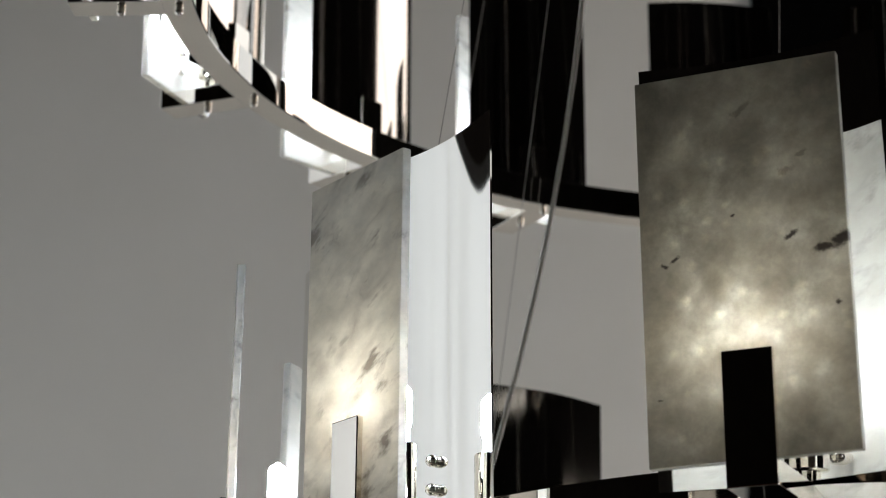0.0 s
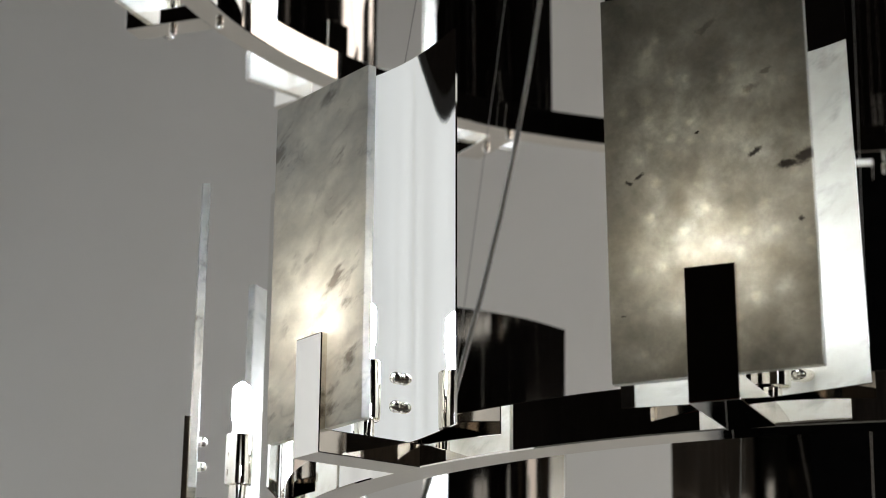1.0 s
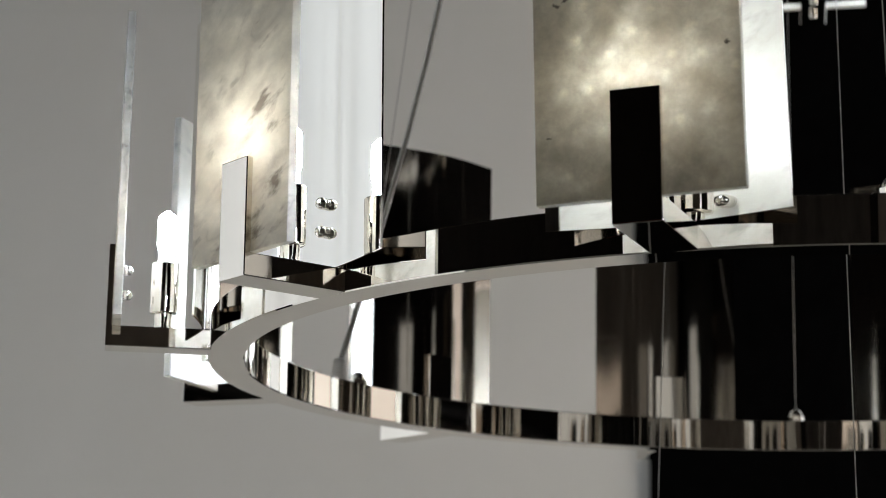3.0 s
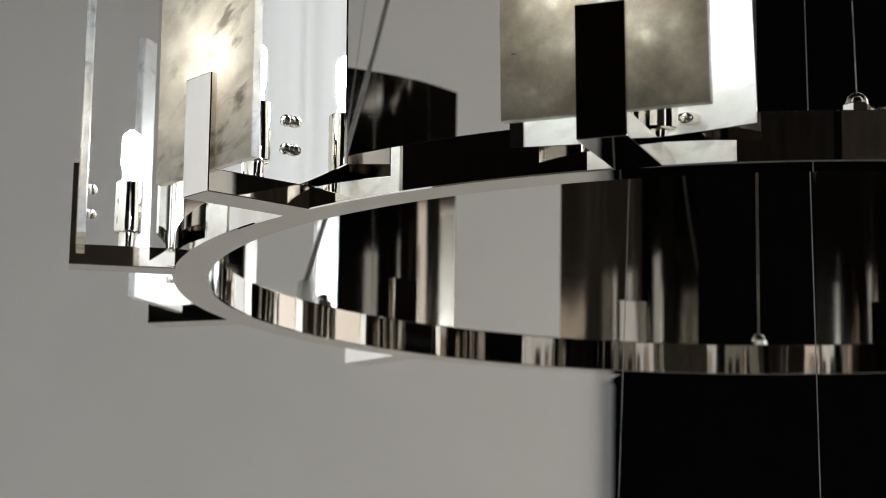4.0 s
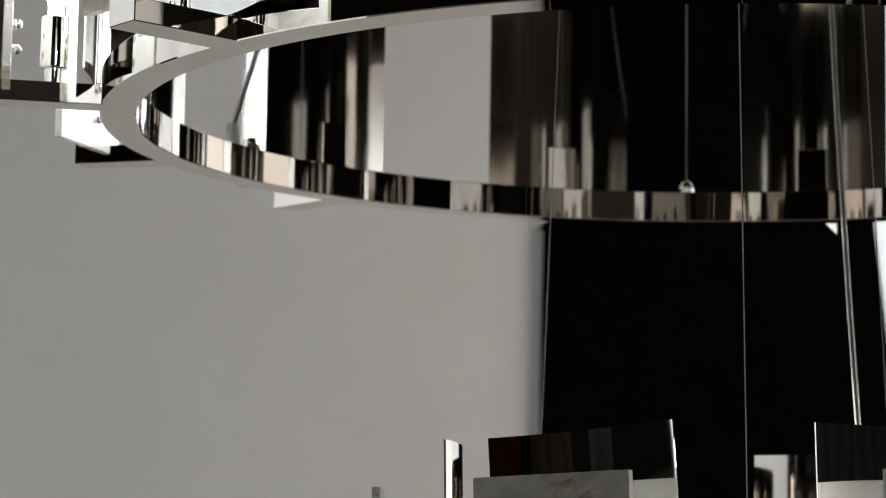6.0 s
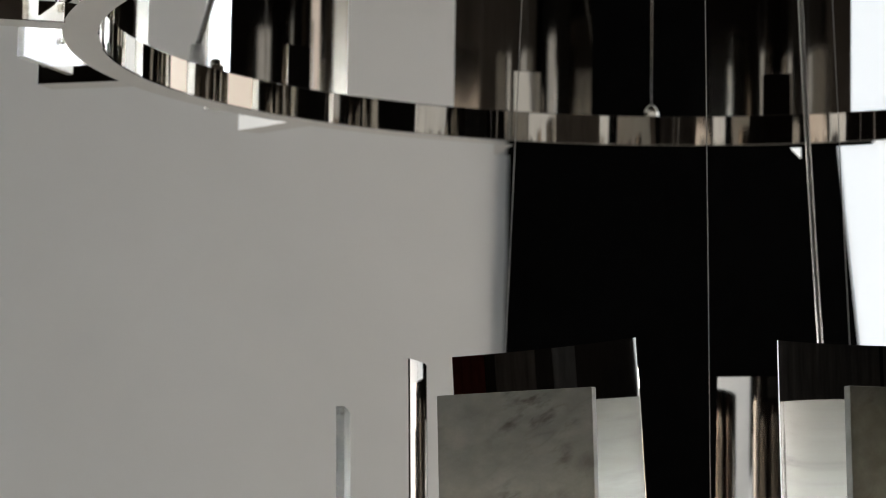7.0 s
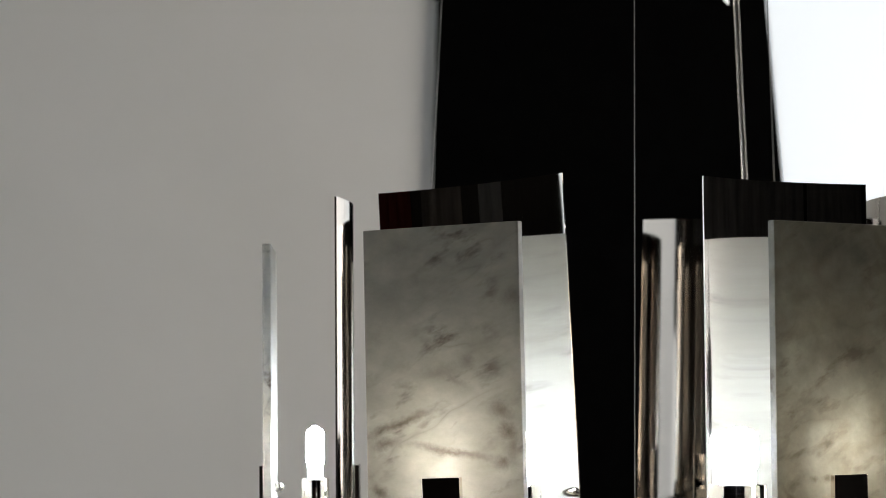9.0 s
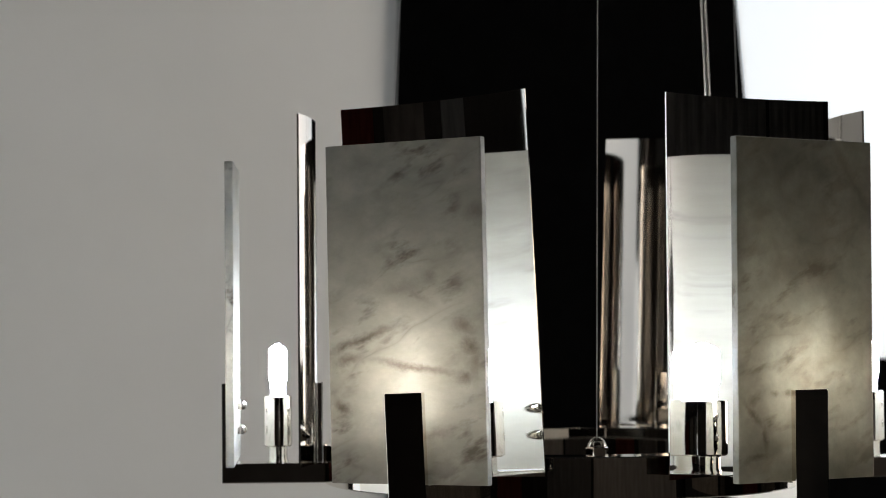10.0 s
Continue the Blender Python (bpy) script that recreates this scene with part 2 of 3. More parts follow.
bulb_glow = glow("frosted_lit_bulb", (0.845, 0.965, 1.15), 232.0)
panel_glow = glow("lit_window_screen", (0.83, 0.93, 1.0), 0.56)
softbox_glow = glow("lit_softbox_cloth", (0.86, 0.95, 1.0), 0.42)
west_glow = glow("added_cool_fill", (0.88, 0.94, 1.0), 1.02, True)
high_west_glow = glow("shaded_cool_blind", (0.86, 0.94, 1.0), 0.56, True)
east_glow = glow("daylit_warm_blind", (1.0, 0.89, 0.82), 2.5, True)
peach_glow = glow("added_peach_fill", (0.985, 0.915, 0.85), 8.4)
screen_white = glow("daylit_sand_blind", (1.0, 0.86, 0.74), 0.7)


def paint(name, colour, rough, scale=3.0, spread=0.05, bump_size=0.0, gloss=0.3):
    m, nt, nodes, links, b = material(name)
    co = object_coords(nt)
    n1 = noise_node(nt, scale, 5.0, 0.6, co)
    r1 = ramp(nt, n1.outputs["Fac"], [(0.3, tuple(c * (1 - spread) for c in colour)), (0.7, tuple(c * (1 + spread) for c in colour))])
    links.new(r1.outputs[0], b.inputs["Base Color"])
    b.inputs["Roughness"].default_value = rough
    b.inputs["Specular IOR Level"].default_value = gloss
    if bump_size:
        n2 = noise_node(nt, 240.0, 3.0, 0.6, co)
        bump = nodes.new("ShaderNodeBump")
        bump.inputs["Strength"].default_value = bump_size
        bump.inputs["Distance"].default_value = 0.001
        links.new(n2.outputs["Fac"], bump.inputs["Height"])
        links.new(bump.outputs[0], b.inputs["Normal"])
    return m


wall_paint = paint("warm_grey_wall_paint", (0.866, 0.849, 0.792), 0.85, 1.5, 0.03, 0.25)
ceiling_paint = paint("dark_ceiling_paint", (0.02, 0.019, 0.018), 0.9, 2.0, 0.05, 0.2, 0.05)
floor_paint = paint("grey_concrete_floor", (0.21, 0.20, 0.187), 0.6, 4.0, 0.2, 0.2)
black_metal = paint("black_powder_coat", (0.02, 0.02, 0.02), 0.45, 20.0, 0.2, 0.1)
black_cloth = paint("black_felt", (0.0022, 0.0022, 0.0022), 0.95, 30.0, 0.3, 0.6, 0.0)
brown_drape = paint("brown_drape_cloth", (0.078, 0.068, 0.06), 0.9, 9.0, 0.2, 0.4, 0.02)
tan_drape = paint("tan_drape_cloth", (0.23, 0.195, 0.162), 0.9, 9.0, 0.2, 0.4, 0.02)
maroon_drape = paint("maroon_drape_cloth", (0.075, 0.016, 0.013), 0.9, 9.0, 0.2, 0.4, 0.02)
grey_drape = paint("dark_grey_drape_cloth", (0.085, 0.083, 0.08), 0.9, 9.0, 0.2, 0.4, 0.02)
dark_cloth = paint("dark_brown_curtain", (0.011, 0.0092, 0.008), 0.9, 12.0, 0.2, 0.4, 0.02)


def clear_plastic(name, grade, rough, share):
    m, nt, nodes, links, b = material(name)
    b.inputs["Base Color"].default_value = (grade, grade, grade * 0.97, 1)
    b.inputs["Roughness"].default_value = rough
    b.inputs["Transmission Weight"].default_value = share
    b.inputs["IOR"].default_value = 1.45
    return m


sheath = clear_plastic("clear_cable_sheath", 0.7, 0.15, 0.8)
sheath_grip = clear_plastic("milky_plastic", 0.8, 0.35, 0.5)


# ---- building helpers ----
def mesh_of(name, bm, mat, smooth=False):
    me = bpy.data.meshes.new(name)
    bm.normal_update()
    bm.to_mesh(me)
    bm.free()
    me.materials.append(mat)
    if smooth:
        me.polygons.foreach_set("use_smooth", [True] * len(me.polygons))
    return me


def part(name, bm, mat, parent, label="", at=None, smooth=False):
    """One mesh object under a thing or a part, at the pose `at` in its parent."""
    ob = new(name, bm if isinstance(bm, bpy.types.Mesh) else mesh_of(name, bm, mat, smooth))
    ob.parent = parent
    if at is not None:
        ob.matrix_basis = at
    if label:
        tagged(ob, label)
    return ob


def box(bm, x0, x1, y0, y1, z0, z1, bevel=0.0, segments=2):
    made = bmesh.ops.create_cube(bm, size=1.0)
    vs = made["verts"]
    for v in vs:
        v.co = Vector(((x0 + x1) / 2 + v.co.x * (x1 - x0), (y0 + y1) / 2 + v.co.y * (y1 - y0), (z0 + z1) / 2 + v.co.z * (z1 - z0)))
    if bevel:
        es = list({e for v in vs for e in v.link_edges})
        bmesh.ops.bevel(bm, geom=es, offset=bevel, segments=segments, profile=0.6, affect="EDGES")
    return bm


def lathe(bm, profile, steps=32):
    """A solid turned about z from (radius, height) pairs."""
    rings = []
    for r, z in profile:
        if r < 1e-6:
            rings.append([bm.verts.new((0, 0, z))])
        else:
            rings.append([bm.verts.new((r * math.cos(2 * math.pi * i / steps), r * math.sin(2 * math.pi * i / steps), z)) for i in range(steps)])
    for a, b in zip(rings, rings[1:]):
        for i in range(steps):
            j = (i + 1) % steps
            if len(a) == 1 and len(b) > 1:
                bm.faces.new((a[0], b[j], b[i]))
            elif len(b) == 1 and len(a) > 1:
                bm.faces.new((a[i], a[j], b[0]))
            elif len(a) > 1:
                bm.faces.new((a[i], a[j], b[j], b[i]))
    bmesh.ops.recalc_face_normals(bm, faces=bm.faces)
    return bm


def tube(bm, points, radius, sides=10):
    pts = [Vector(q) for q in points]
    rings = []
    for i, q in enumerate(pts):
        d = (pts[min(i + 1, len(pts) - 1)] - pts[max(i - 1, 0)]).normalized()
        u = d.cross(Vector((0, 1, 0.01))).normalized()
        w = d.cross(u)
        rings.append([bm.verts.new(q + (u * math.cos(2 * math.pi * k / sides) + w * math.sin(2 * math.pi * k / sides)) * radius) for k in range(sides)])
    for a, b in zip(rings, rings[1:]):
        for k in range(sides):
            bm.faces.new((a[k], a[(k + 1) % sides], b[(k + 1) % sides], b[k]))
    bm.faces.new(rings[0])
    bm.faces.new(rings[-1])
    bmesh.ops.recalc_face_normals(bm, faces=bm.faces)
    return bm


def setting(name, bm, mat, label, category):
    ob = new(name, mesh_of(name, bm, mat))
    return tagged(ob, label, category, kind="structure")


# ---- the room ----
WEST, EAST, SOUTH, NORTH, TOP = -2.6, 3.6, -3.2, 4.7, 5.4
bm = box(bmesh.new(), WEST - 0.2, EAST + 0.2, SOUTH - 0.2, NORTH + 0.2, -0.2, 0.0)
setting("floor", bm, floor_paint, "grey concrete floor of the room", "floor")
bm = box(bmesh.new(), WEST - 0.2, EAST + 0.2, SOUTH - 0.2, NORTH + 0.2, TOP, TOP + 0.2)
setting("ceiling", bm, ceiling_paint, "dark painted ceiling high above the chandelier", "ceiling")
bm = box(bmesh.new(), WEST, EAST, NORTH, NORTH + 0.2, 0, TOP)
setting("wall_north", bm, wall_paint, "plain warm grey painted wall behind the chandelier", "wall")
bm = box(bmesh.new(), WEST - 0.2, WEST, SOUTH, NORTH, 0, TOP)
setting("wall_west", bm, dark_cloth, "side wall hung with dark brown cloth", "wall")
bm = box(bmesh.new(), EAST, EAST + 0.2, SOUTH, NORTH, 0, TOP)
setting("wall_east", bm, dark_cloth, "side wall hung with dark brown cloth", "wall")
bm = box(bmesh.new(), WEST, EAST, SOUTH - 0.2, SOUTH, 0, TOP)
setting("wall_south", bm, dark_cloth, "wall hung with dark brown cloth", "wall")


def slanted_slab(x0, x0_top, x_bottom, x_top, y0, y1, z0, z1):
    """An upright panel whose two sides lean."""
    bm = bmesh.new()
    corners = [(x0, z0), (x_bottom, z0), (x_top, z1), (x0_top, z1)]
    a = [bm.verts.new((x, y0, z)) for x, z in corners]
    b = [bm.verts.new((x, y1, z)) for x, z in corners]
    bm.faces.new(a)
    bm.faces.new(b[::-1])
    for i in range(4):
        bm.faces.new((a[i], b[i], b[(i + 1) % 4], a[(i + 1) % 4]))
    bmesh.ops.recalc_face_normals(bm, faces=bm.faces)
    return bm


# black hanging between the grey wall and the lit screen
ob = new("black_curtain", mesh_of("black_curtain", slanted_slab(0.692, 0.780, 1.749, 1.221, 4.682, 4.687, 0.0, TOP - 0.01), black_cloth))
tagged(ob, "matte black cloth hanging from ceiling to floor", "curtain")
screen = new("light_screen", None)
tagged(screen, "evenly lit cool white screen standing behind the black cloth", "screen")
part("screen_surface", box(bmesh.new(), 1.0, 3.4, 4.691, 4.6945, 1.604, TOP - 0.05), panel_glow, screen, "glowing cool white surface")
part("screen_skirt", box(bmesh.new(), 1.05, 3.4, 4.690, 4.6945, 0.005, 1.6), black_cloth, screen, "matte black cloth skirt")
part("screen_frame", box(bmesh.new(), 1.02, 3.45, 4.6955, 4.6985, 0.0, TOP - 0.02, 0.001), brushed, screen, "thin satin metal frame")


def blind_window(name, x, face, y0, y1, z0, z1, mat, label):
    """A tall framed roller blind in a side wall, glowing with daylight or as added fill."""
    frame_ob = new(name, None)
    tagged(frame_ob, label, "window", kind="structure")
    d = 0.03 * face
    lo, hi = sorted((x + d * 0.2, x + d))
    part("blind", box(bmesh.new(), *sorted((x + d * 0.2, x + d * 0.5)), y0, y1, z0, z1), mat, frame_ob, "glowing roller blind, daylight or added fill")
    for a, b, c, e in ((y0 - 0.06, y0 - 0.004, z0 - 0.06, z1 + 0.06), (y1 + 0.004, y1 + 0.06, z0 - 0.06, z1 + 0.06),
                       (y0 - 0.003, y1 + 0.003, z0 - 0.06, z0 - 0.004), (y0 - 0.003, y1 + 0.003, z1 + 0.004, z1 + 0.06)):
        part("window_frame", box(bmesh.new(), lo, hi, a, b, c, e, 0.003), black_metal, frame_ob)
    return frame_ob


# unseen cool fill, added low down to brighten the north wall
blind_window("wall_fill_west", WEST, 1, 0.95, 4.2, 0.1, 1.87, west_glow, "wide low cool light panel, an unseen fill for the north wall")
blind_window("window_4", WEST, 1, 1.3, 4.5, 2.42, 3.67, high_west_glow, "wide high window with a cool glowing roller blind, daylight or added fill")
# strong peach fill out of view, added to lift and warm the north wall
blind_window("wall_fill_east", EAST, -1, 1.9, 4.5, 1.5, 2.3, peach_glow, "wide low peach light panel, an unseen fill for the north wall")
blind_window("window_5", EAST, -1, 1.9, 4.4, 2.42, 3.05, screen_white, "long narrow window with a warm glowing roller blind, daylight or added fill")
blind_window("window_3", EAST, -1, 2.7, 4.5, 3.8, 5.2, east_glow, "high window with a warm glowing roller blind, daylight or added fill")


def drape(x, y, turn, half, top, mat, label):
    """A drape in soft upright folds, hung from a rail on a wall."""
    thing = new("drape", None)
    thing.location = (x, y, 0.0)
    thing.rotation_euler = (0.0, 0.0, turn)
    tagged(thing, label, "drape")
    steps = max(12, int(half / 0.0125))
    bm = bmesh.new()
    rows = []
    for z in (0.02, 0.45 * top, top):
        row = []
        for i in range(steps + 1):
            u = -half + 2 * half * i / steps
            row.append(bm.verts.new((0.012 * math.sin(u * 23.0 + 0.3 * z) + 0.006 * math.sin(u * 37.0 + z) + 0.003 * math.sin(u * 71.0), u, z)))
        rows.append(row)
    for low, high in zip(rows, rows[1:]):
        for i in range(steps):
            bm.faces.new((low[i], low[i + 1], high[i + 1], high[i]))
    bmesh.ops.solidify(bm, geom=bm.faces[:], thickness=0.004)
    part("cloth", bm, mat, thing, smooth=True)
    part("rail", tube(bmesh.new(), [(0.0, -half - 0.05, top + 0.03), (0.0, half + 0.05, top + 0.03)], 0.014, 12), black_metal, thing, "black metal rail")


drape(WEST + 0.07, -1.65, 0.0, 0.65, 2.62, maroon_drape, "dark maroon cloth drape hanging in folds on a rail")
drape(WEST + 0.07, -0.32, 0.0, 0.43, 2.62, brown_drape, "dark brown cloth drape hanging in folds on a rail")
drape(WEST + 0.07, 0.65, 0.0, 0.2, 2.62, grey_drape, "narrow dark grey drape hanging in folds on a rail")
drape(EAST - 0.07, 0.5, 0.0, 1.25, 2.62, brown_drape, "wide dark brown drape hanging in folds on a rail")
drape(EAST - 0.07, -1.85, 0.0, 1.0, 3.75, brown_drape, "tall dark brown drape hanging in folds on a rail")
drape(-1.05, SOUTH + 0.07, radians(90), 0.85, 3.75, brown_drape, "tall dark brown drape hanging in folds on a rail")
drape(1.55, SOUTH + 0.07, radians(90), 1.65, 3.75, tan_drape, "tall tan cloth drape hanging in folds on a rail")


# studio softbox on a stand beside the chandelier, seen lit in its mirrors
softbox = new("softbox", None)
softbox.location = (-0.98, 2.1, 0.0)
tagged(softbox, "lit white studio softbox on a black metal stand", "softbox")
part("diffuser", box(bmesh.new(), 0.0, 0.012, -0.43, 0.45, 0.75, 2.07, 0.002), softbox_glow, softbox, "glowing cool white diffuser cloth")
part("housing", box(bmesh.new(), -0.06, -0.001, -0.42, 0.44, 0.76, 2.06, 0.004), black_cloth, softbox, "black cloth housing")
part("pole", tube(bmesh.new(), [(-0.085, 0, 0.35), (-0.085, 0, 1.6)], 0.011, 16), black_metal, softbox, "black metal pole")
part("clamp", box(bmesh.new(), -0.11, -0.0605, -0.03, 0.03, 1.42, 1.5, 0.004), black_metal, softbox, "black metal clamp")
for k in range(3):
    a = 2 * math.pi * k / 3 + 0.4
    part("leg", tube(bmesh.new(), [(-0.085, 0, 0.42), (-0.085 + 0.42 * math.cos(a), 0.42 * math.sin(a), 0.012)], 0.009, 12), black_metal, softbox)

# ---- the chandelier ----
ARM_W, ARM_H, REACH = 0.0314, 0.0148, 0.0842
DROP = 0.0018
RING_H, RING_W = 0.0309, 0.0300
TAB_T, TAB_H = 0.0050, 0.0817
SLAB_W, SLAB_T, SLAB_H = 0.1299, 0.0070, 0.25
PLATE_W, PLATE_H, PLATE_Z = 0.1588, 0.2867, 0.0151
PLATE_R, PLATE_SAG = 0.0064, 0.0114
LAMP_R = 0.0379


def bracket_mesh():
    """A flat arm with an upright tab at its outer end; -y points away from the ring."""
    bm = bmesh.new()
    outline = [(-REACH, -DROP), (0.002, -DROP), (0.002, ARM_H), (-REACH + TAB_T, ARM_H), (-REACH + TAB_T, TAB_H), (-REACH, TAB_H)]
    a = [bm.verts.new((-ARM_W / 2, y, z)) for y, z in outline]
    b = [bm.verts.new((ARM_W / 2, y, z)) for y, z in outline]
    bm.faces.new(a)
    bm.faces.new(b[::-1])
    for i in range(len(a)):
        j = (i + 1) % len(a)
        bm.faces.new((a[i], b[i], b[j], a[j]))
    bmesh.ops.recalc_face_normals(bm, faces=bm.faces)
    bmesh.ops.bevel(bm, geom=bm.edges[:], offset=0.0007, segments=2, profile=0.6, affect="EDGES")
    return mesh_of("bracket", bm, nickel)


def clip_mesh():
    """The small upright tab that stands on the arm behind the reflector."""
    bm = box(bmesh.new(), -ARM_W / 2, ARM_W / 2, -0.0043, -0.0006, ARM_H + 0.0002, TAB_H, 0.0007)
    return mesh_of("reflector_clip", bm, nickel)


def slab_mesh(front, width=SLAB_W):
    bm = box(bmesh.new(), -width / 2, width / 2, -REACH + TAB_T, -REACH + TAB_T + SLAB_T, 0, SLAB_H, 0.0009, 2)
    me = mesh_of("stone_panel", bm, front)
    me.materials.append(marble_back)
    for poly in me.polygons:
        if poly.normal.y > 0.9:
            poly.material_index = 1
    return me


def reflector_mesh(wing=0.0):
    """A thin sheet bent to a shallow trough, hollow side to the lamp; wing flattens its sides."""
    bm = bmesh.new()
    steps, thick = 36, 0.0016
    rows = []
    for side in (0.0, thick):
        lo, hi = [], []
        for i in range(steps + 1):
            u = 2 * i / steps - 1
            x = u * PLATE_W / 2
            y = -(PLATE_R + PLATE_SAG * u * u * (1 + wing * (1 - u * u))) + side
            lo.append(bm.verts.new((x, y, 0)))
            hi.append(bm.verts.new((x, y, PLATE_H)))
        rows.append((lo, hi))
    (la, ha), (lb, hb) = rows
    for i in range(steps):
        for f in ((la[i], la[i + 1], ha[i + 1], ha[i]), (lb[i + 1], lb[i], hb[i], hb[i + 1])):
            bm.faces.new(f).smooth = True
        bm.faces.new((ha[i], ha[i + 1], hb[i + 1], hb[i]))
        bm.faces.new((la[i + 1], la[i], lb[i], lb[i + 1]))
    bm.faces.new((la[0], ha[0], hb[0], lb[0]))
    bm.faces.new((ha[-1], la[-1], lb[-1], hb[-1]))
    bmesh.ops.recalc_face_normals(bm, faces=bm.faces)
    me = mesh_of("reflector", bm, nickel_sheet)
    me.materials.append(dimmed_nickel)
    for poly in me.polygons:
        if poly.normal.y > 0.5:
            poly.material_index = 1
    me.set_sharp_from_angle(angle=radians(30))
    return me


def socket_mesh():
    bm = lathe(bmesh.new(), [(0, 0), (0.0082, 0), (0.0082, 0.002), (0.0076, 0.0028), (0.0076, 0.0128), (0.0104, 0.0132), (0.0114, 0.0142),
                             (0.0116, 0.019), (0.0116, 0.0545), (0.0110, 0.0555), (0.0094, 0.0555), (0.0090, 0.048), (0, 0.048)], 40)
    me = mesh_of("socket", bm, nickel, True)
    me.set_sharp_from_angle(angle=radians(40))
    return me


def bulb_mesh():
    prof = [(0, 0), (0.0061, 0), (0.0061, 0.0115), (0.0066, 0.0130), (0.0074, 0.0146), (0.0076, 0.0175), (0.0075, 0.0375)]
    prof += [(0.0021 + 0.0054 * math.cos(a), 0.0375 + 0.0059 * math.sin(a)) for a in np.linspace(0.2, 1.45, 8)]
    prof += [(0.0026, 0.0436), (0.0025, 0.0444), (0.0018, 0.0449), (0, 0.0450)]
    return mesh_of("bulb", lathe(bmesh.new(), prof, 28), bulb_glow, True)


def nut_mesh():
    """A domed cap nut; its axis is z."""
    prof = [(0, 0), (0.0042, 0), (0.0042, 0.0012), (0.0036, 0.0016)]
    prof += [(0.0044 * math.cos(a), 0.0036 + 0.0045 * math.sin(a)) for a in np.linspace(-0.45, 1.45, 9)] + [(0, 0.0081)]
    return mesh_of("cap_nut", lathe(bmesh.new(), prof, 20), nickel, True)


CLIP = clip_mesh()
BRACKET, SLAB, REFLECTOR, SOCKET, BULB, NUT = bracket_mesh(), slab_mesh(marble), reflector_mesh(), socket_mesh(), bulb_mesh(), nut_mesh()
WINGED_REFLECTOR = reflector_mesh(0.34)
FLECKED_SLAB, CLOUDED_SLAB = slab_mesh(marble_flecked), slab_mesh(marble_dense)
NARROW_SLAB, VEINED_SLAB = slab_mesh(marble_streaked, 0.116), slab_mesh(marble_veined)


def ring_mesh(radius):
    """A square-section hoop with softened edges."""
    bm = bmesh.new()
    c = 0.0009
    sec = [(radius - RING_W + c, -DROP), (radius - c, -DROP), (radius, c - DROP), (radius, RING_H - c), (radius - c, RING_H), (radius - RING_W + c, RING_H),
           (radius - RING_W, RING_H - c), (radius - RING_W, c - DROP)]
    steps = 192
    loops = [[bm.verts.new((r * math.cos(2 * math.pi * i / steps), r * math.sin(2 * math.pi * i / steps), z)) for r, z in sec] for i in range(steps)]
    for i in range(steps):
        a, b = loops[i], loops[(i + 1) % steps]
        for k in range(8):
            f = bm.faces.new((a[k], b[k], b[(k + 1) % 8], a[(k + 1) % 8]))
            f.smooth = True
    bmesh.ops.recalc_face_normals(bm, faces=bm.faces)
    me = mesh_of("hoop", bm, nickel)
    me.set_sharp_from_angle(angle=radians(30))
    return me


def fitting_mesh():
    """The hexagonal collar where a wire meets the hoop."""
    return mesh_of("wire_fitting", lathe(bmesh.new(), [(0, 0), (0.0084, 0), (0.0088, 0.0005), (0.0088, 0.0062), (0.0082, 0.0068), (0, 0.0068)], 6), nickel)


def dome_mesh():
    prof = [(0.0072 * math.cos(a), 0.0066 + 0.0080 * math.sin(a)) for a in np.linspace(0.0, 1.42, 10)] + [(0, 0.0147)]
    return mesh_of("dome", lathe(bmesh.new(), [(0, 0.0066)] + prof, 28), nickel, True)


DOME = dome_mesh()
FITTING = fitting_mesh()


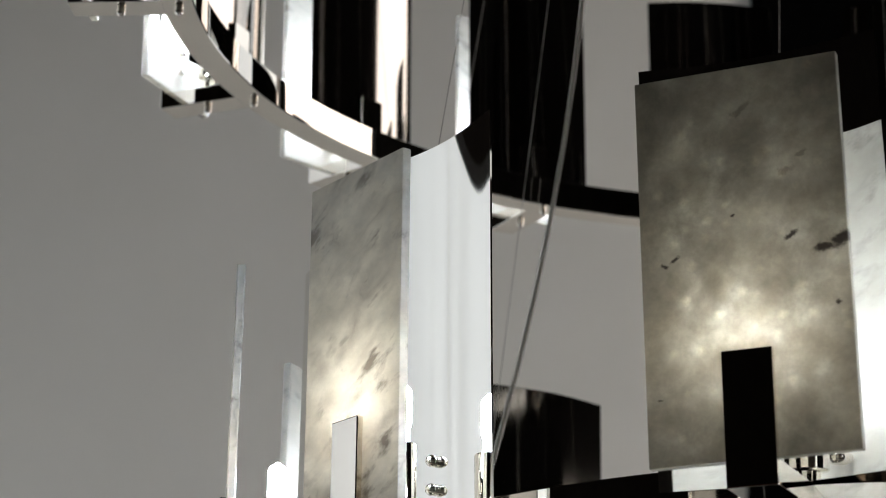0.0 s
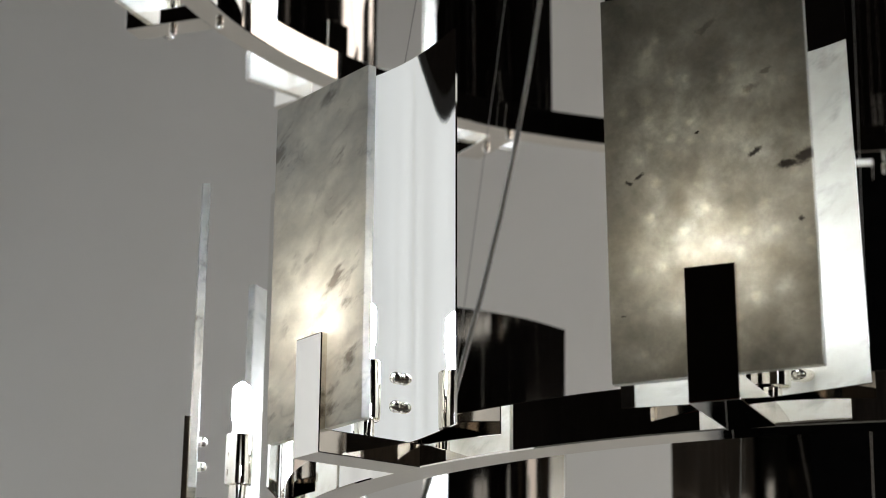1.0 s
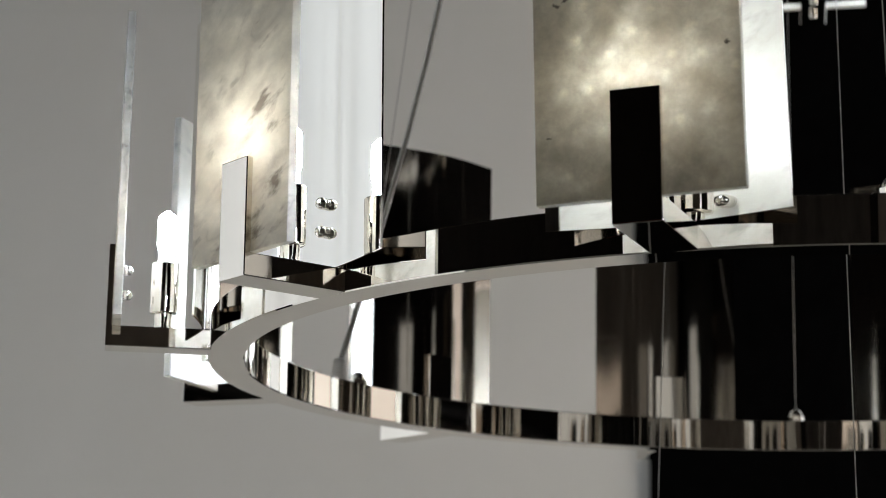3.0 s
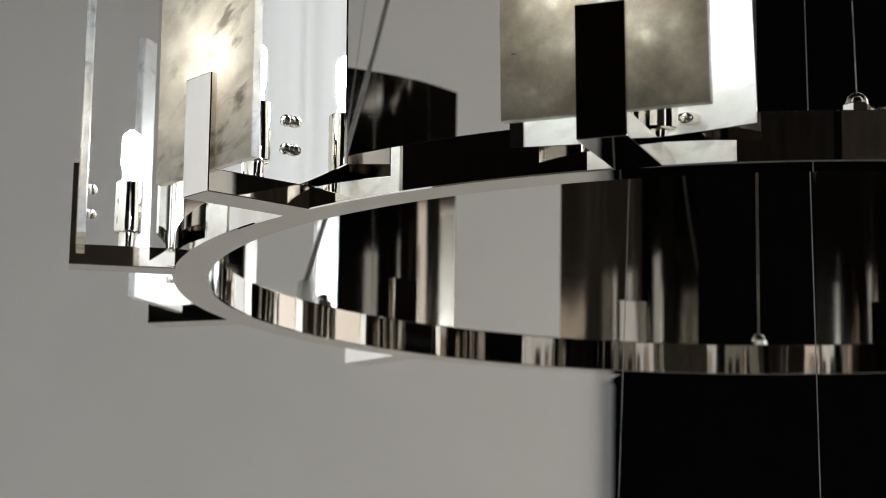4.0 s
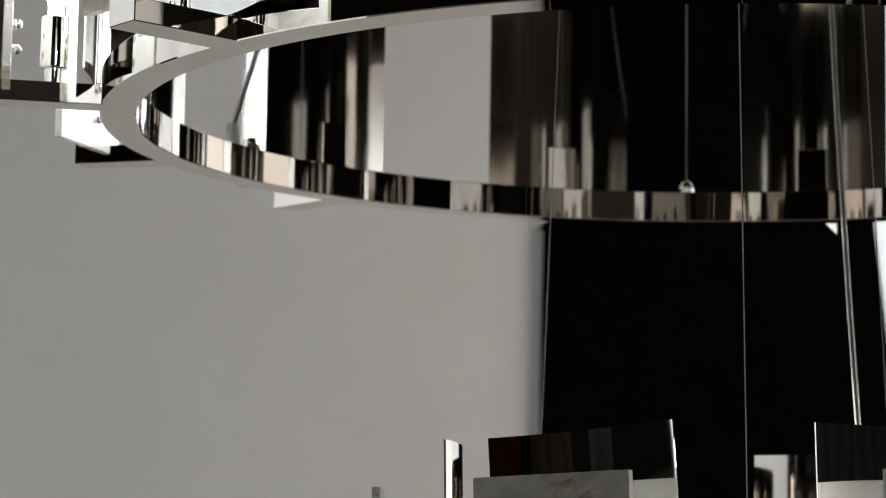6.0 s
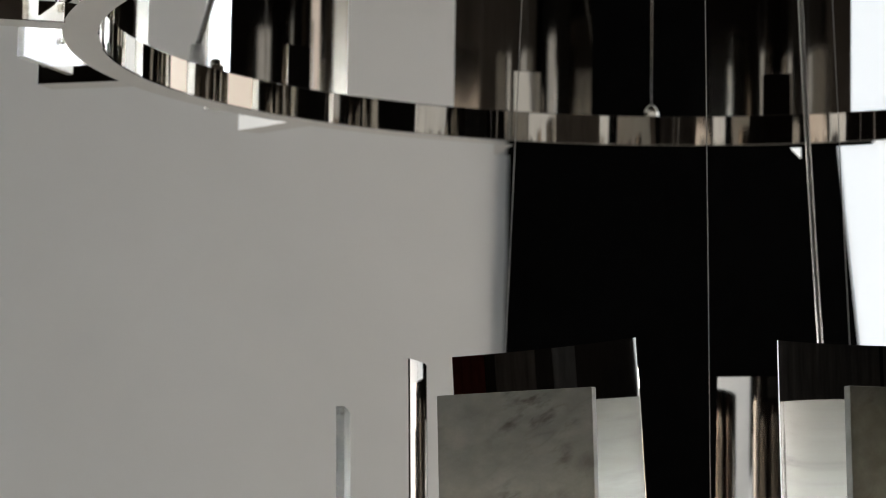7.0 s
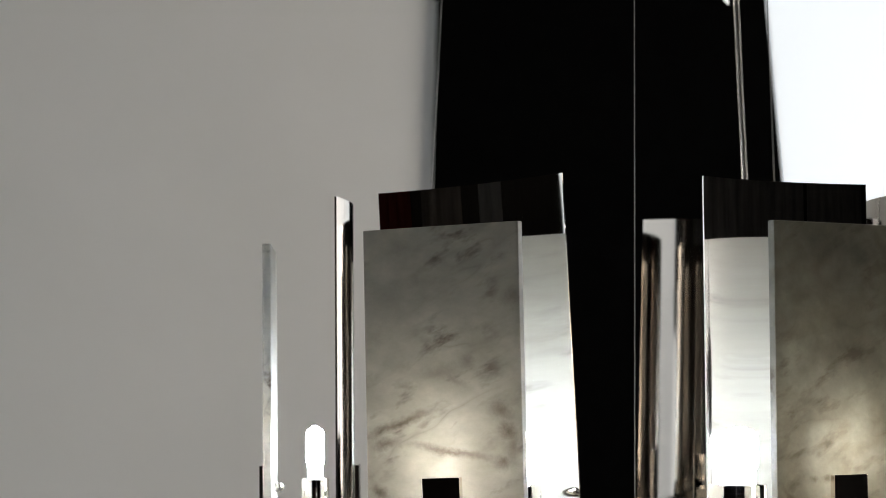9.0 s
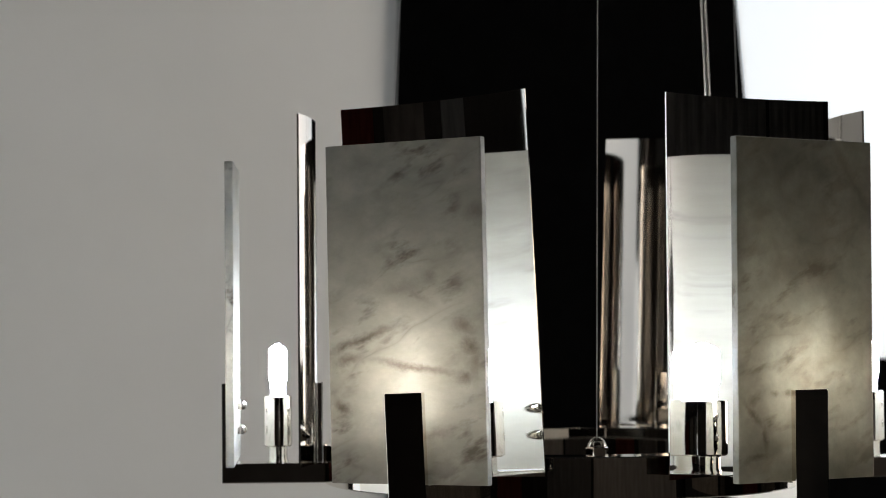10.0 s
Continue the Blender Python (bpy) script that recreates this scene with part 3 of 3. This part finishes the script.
def tier(centre, radius, lean_x, lean_y, phase, count, wire_steps, rolls, stones, lamp_shift, label, under_glints=False, sheet=REFLECTOR):
    """One hoop of the chandelier with its lamp brackets and wires. phase: the first bracket's turn, from -y towards -x."""
    hang = new("chandelier_tier", None)
    hang.matrix_basis = Matrix.Translation(centre) @ Matrix.Rotation(lean_y, 4, "X") @ Matrix.Rotation(-lean_x, 4, "Y")
    tagged(hang, label, "chandelier", "chandelier tiers")
    part("hoop", ring_mesh(radius), None, hang, "mirror-polished nickel hoop of square section")
    for k in range(count):
        turn = Matrix.Rotation(-(phase + k * 2 * math.pi / count), 4, "Z") @ Matrix.Translation((0, -radius, 0))
        arm_roll, slab_roll, plate_roll, *slab_yaw = rolls.get(k, (0, random.uniform(-0.002, 0.002), random.uniform(-0.003, 0.003)))
        pivot = Matrix.Translation((0, 0, 0.06))
        arm = part("bracket", BRACKET, None, hang, "", turn @ pivot @ Matrix.Rotation(-arm_roll, 4, "Y") @ pivot.inverted())
        stone, stone_label = stones.get(k, (SLAB, "backlit veined alabaster panel"))
        aside = lamp_shift.get(k, 0.0)
        swing = Matrix.Translation((0, -REACH, 0)) @ Matrix.Rotation(sum(slab_yaw), 4, "Z") @ Matrix.Translation((0, REACH, 0))
        part("stone_panel", stone, None, arm, stone_label, Matrix.Translation((0, 0, 0.06)) @ Matrix.Rotation(-slab_roll, 4, "Y") @ Matrix.Translation((0, 0, ARM_H + 0.0004 - 0.06)) @ swing)
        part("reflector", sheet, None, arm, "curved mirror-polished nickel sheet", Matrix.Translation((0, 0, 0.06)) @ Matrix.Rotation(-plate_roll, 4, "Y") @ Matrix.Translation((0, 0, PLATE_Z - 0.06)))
        part("reflector_clip", CLIP, None, arm)
        part("socket", SOCKET, None, arm, "", Matrix.Translation((aside, -LAMP_R, ARM_H)))
        part("bulb", BULB, None, arm, "frosted white capsule bulb, lit", Matrix.Translation((aside, -LAMP_R, ARM_H + 0.0485 + 0.006)))
        if under_glints:
            # added knobs, their glints standing in for bulbs mirrored in the underside
            for y in (-LAMP_R, 0.5 * RING_W):
                part("screw", NUT, None, arm, "", Matrix.Translation((0, y, -DROP)) @ Matrix.Rotation(radians(180), 4, "X"))
        for z in (0.0424, 0.063):
            part("cap_nut", NUT, None, arm, "", Matrix.Translation((0, -REACH + TAB_T + SLAB_T, z)) @ Matrix.Rotation(radians(-90), 4, "X"))
            part("cap_nut", NUT, None, arm, "", Matrix.Translation((0, -PLATE_R, z)) @ Matrix.Rotation(radians(90), 4, "X"))
    top = TOP - 0.03
    for k in wire_steps:
        turn = phase + k * 2 * math.pi / count
        base = Vector((-math.sin(turn), -math.cos(turn), 0)) * (radius - RING_W / 2)
        fit_ob = part("wire_fitting", FITTING, None, hang, "domed nickel wire fitting", Matrix.Translation((base.x, base.y, RING_H)))
        part("dome", DOME, None, fit_ob)
        high = hang.matrix_basis.inverted() @ Vector((CANOPY[0] + base.x / radius * 0.012, CANOPY[1] + base.y / radius * 0.012, top))
        low = Vector((base.x, base.y, RING_H + 0.013))
        part("suspension_wire", tube(bmesh.new(), [low, high], 0.00042, 8), steel_wire, hang, "thin steel wire")
    return hang


CANOPY = (0.436, 1.78)
tier((0.4353, 1.7384, 2.7326), 0.6859, 0.0059, 0.0180, 1.9641, 18, (1.5, 4.5, 7.5, 10.5, 13.5, 16.5), {}, {}, {},
     "largest polished nickel chandelier tier with eighteen lit alabaster lamps", True)
mid = tier((0.4389, 1.7828, 2.1769), 0.5321, -0.0071, 0.0150, 0.4224, 12, (-0.5, 1.5, 3.5, 5.5, 7.5, 9.5), {0: (0.0182, 0.0074, 0.0165), 1: (0.0120, 0.0000, 0.0115), 2: (-0.0086, 0.0000, 0.0000), 4: (-0.0052, 0.0000, 0.0040)},
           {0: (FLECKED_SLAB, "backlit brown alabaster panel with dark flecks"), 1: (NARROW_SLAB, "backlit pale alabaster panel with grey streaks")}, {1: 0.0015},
           "middle polished nickel chandelier tier with twelve lit alabaster lamps", sheet=WINGED_REFLECTOR)
low_tier = tier((0.4383, 1.7756, 1.6136), 0.2138, 0.0129, -0.0179, 0.6669, 6, (-0.488, 1.555, 3.44), {0: (0.0420, -0.0262, 0.0070), 1: (0.0, -0.0063, 0.0040, 0.025), 3: (0.0186, 0.0, 0.0186), 5: (-0.0026, -0.0022, 0.0019)},
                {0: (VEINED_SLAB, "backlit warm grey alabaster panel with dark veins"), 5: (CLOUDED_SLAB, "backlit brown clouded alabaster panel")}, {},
                "smallest polished nickel chandelier tier with six lit alabaster lamps")

canopy = new("ceiling_canopy", mesh_of("ceiling_canopy", lathe(bmesh.new(), [(0, -0.05), (0.13, -0.05), (0.14, -0.045), (0.14, 0.0), (0, 0.0)], 48), nickel))
canopy.location = (CANOPY[0], CANOPY[1], TOP)
tagged(canopy, "round polished nickel ceiling canopy holding the wires", "ceiling canopy")


def power_cable(tier_ob, turn, radius, bow):
    """A clear-sheathed flex that rises from a hoop to the canopy with a slight bow, and its cone-shaped grip on the hoop."""
    base = Vector((-math.sin(turn), -math.cos(turn), 0)) * (radius - RING_W / 2)
    cone = lathe(bmesh.new(), [(0, 0), (0.0080, 0), (0.0080, 0.002), (0.0076, 0.0025), (0.0056, 0.022), (0.0048, 0.023), (0.0030, 0.022), (0, 0.022)], 36)
    for v in cone.verts:
        if 0.002 < v.co.z < 0.0225 and round(math.atan2(v.co.y, v.co.x) / (2 * math.pi / 36)) % 2:
            v.co.x, v.co.y = v.co.x * 0.92, v.co.y * 0.92
    part("cable_grip", cone, sheath_grip, tier_ob, "translucent ribbed plastic grip", Matrix.Translation((base.x, base.y, RING_H)))
    top = tier_ob.matrix_basis.inverted() @ Vector((CANOPY[0], CANOPY[1], TOP - 0.05))
    low = Vector((base.x, base.y, RING_H + 0.018))
    pts = []
    for i in range(41):
        u = i / 40
        q = low.lerp(top, u)
        k = math.sin(math.pi * min(u * 2.6, 1.0)) * (1 - u)
        pts.append(q + Vector(bow) * k)
    cable = part("power_cable", tube(bmesh.new(), pts, 0.0026, 12), sheath, tier_ob, "clear-sheathed electric flex", None, True)
    part("cable_core", tube(bmesh.new(), pts, 0.0013, 8), steel_wire, cable, "twisted tinned copper core", None, True)


power_cable(mid, 0.4224 + 3.383 * 2 * math.pi / 12, 0.5321, (0.062, 0.0, 0.0))
power_cable(low_tier, 0.6669 - 2.69 * 2 * math.pi / 6, 0.2138, (-0.014, 0.0, 0.0))
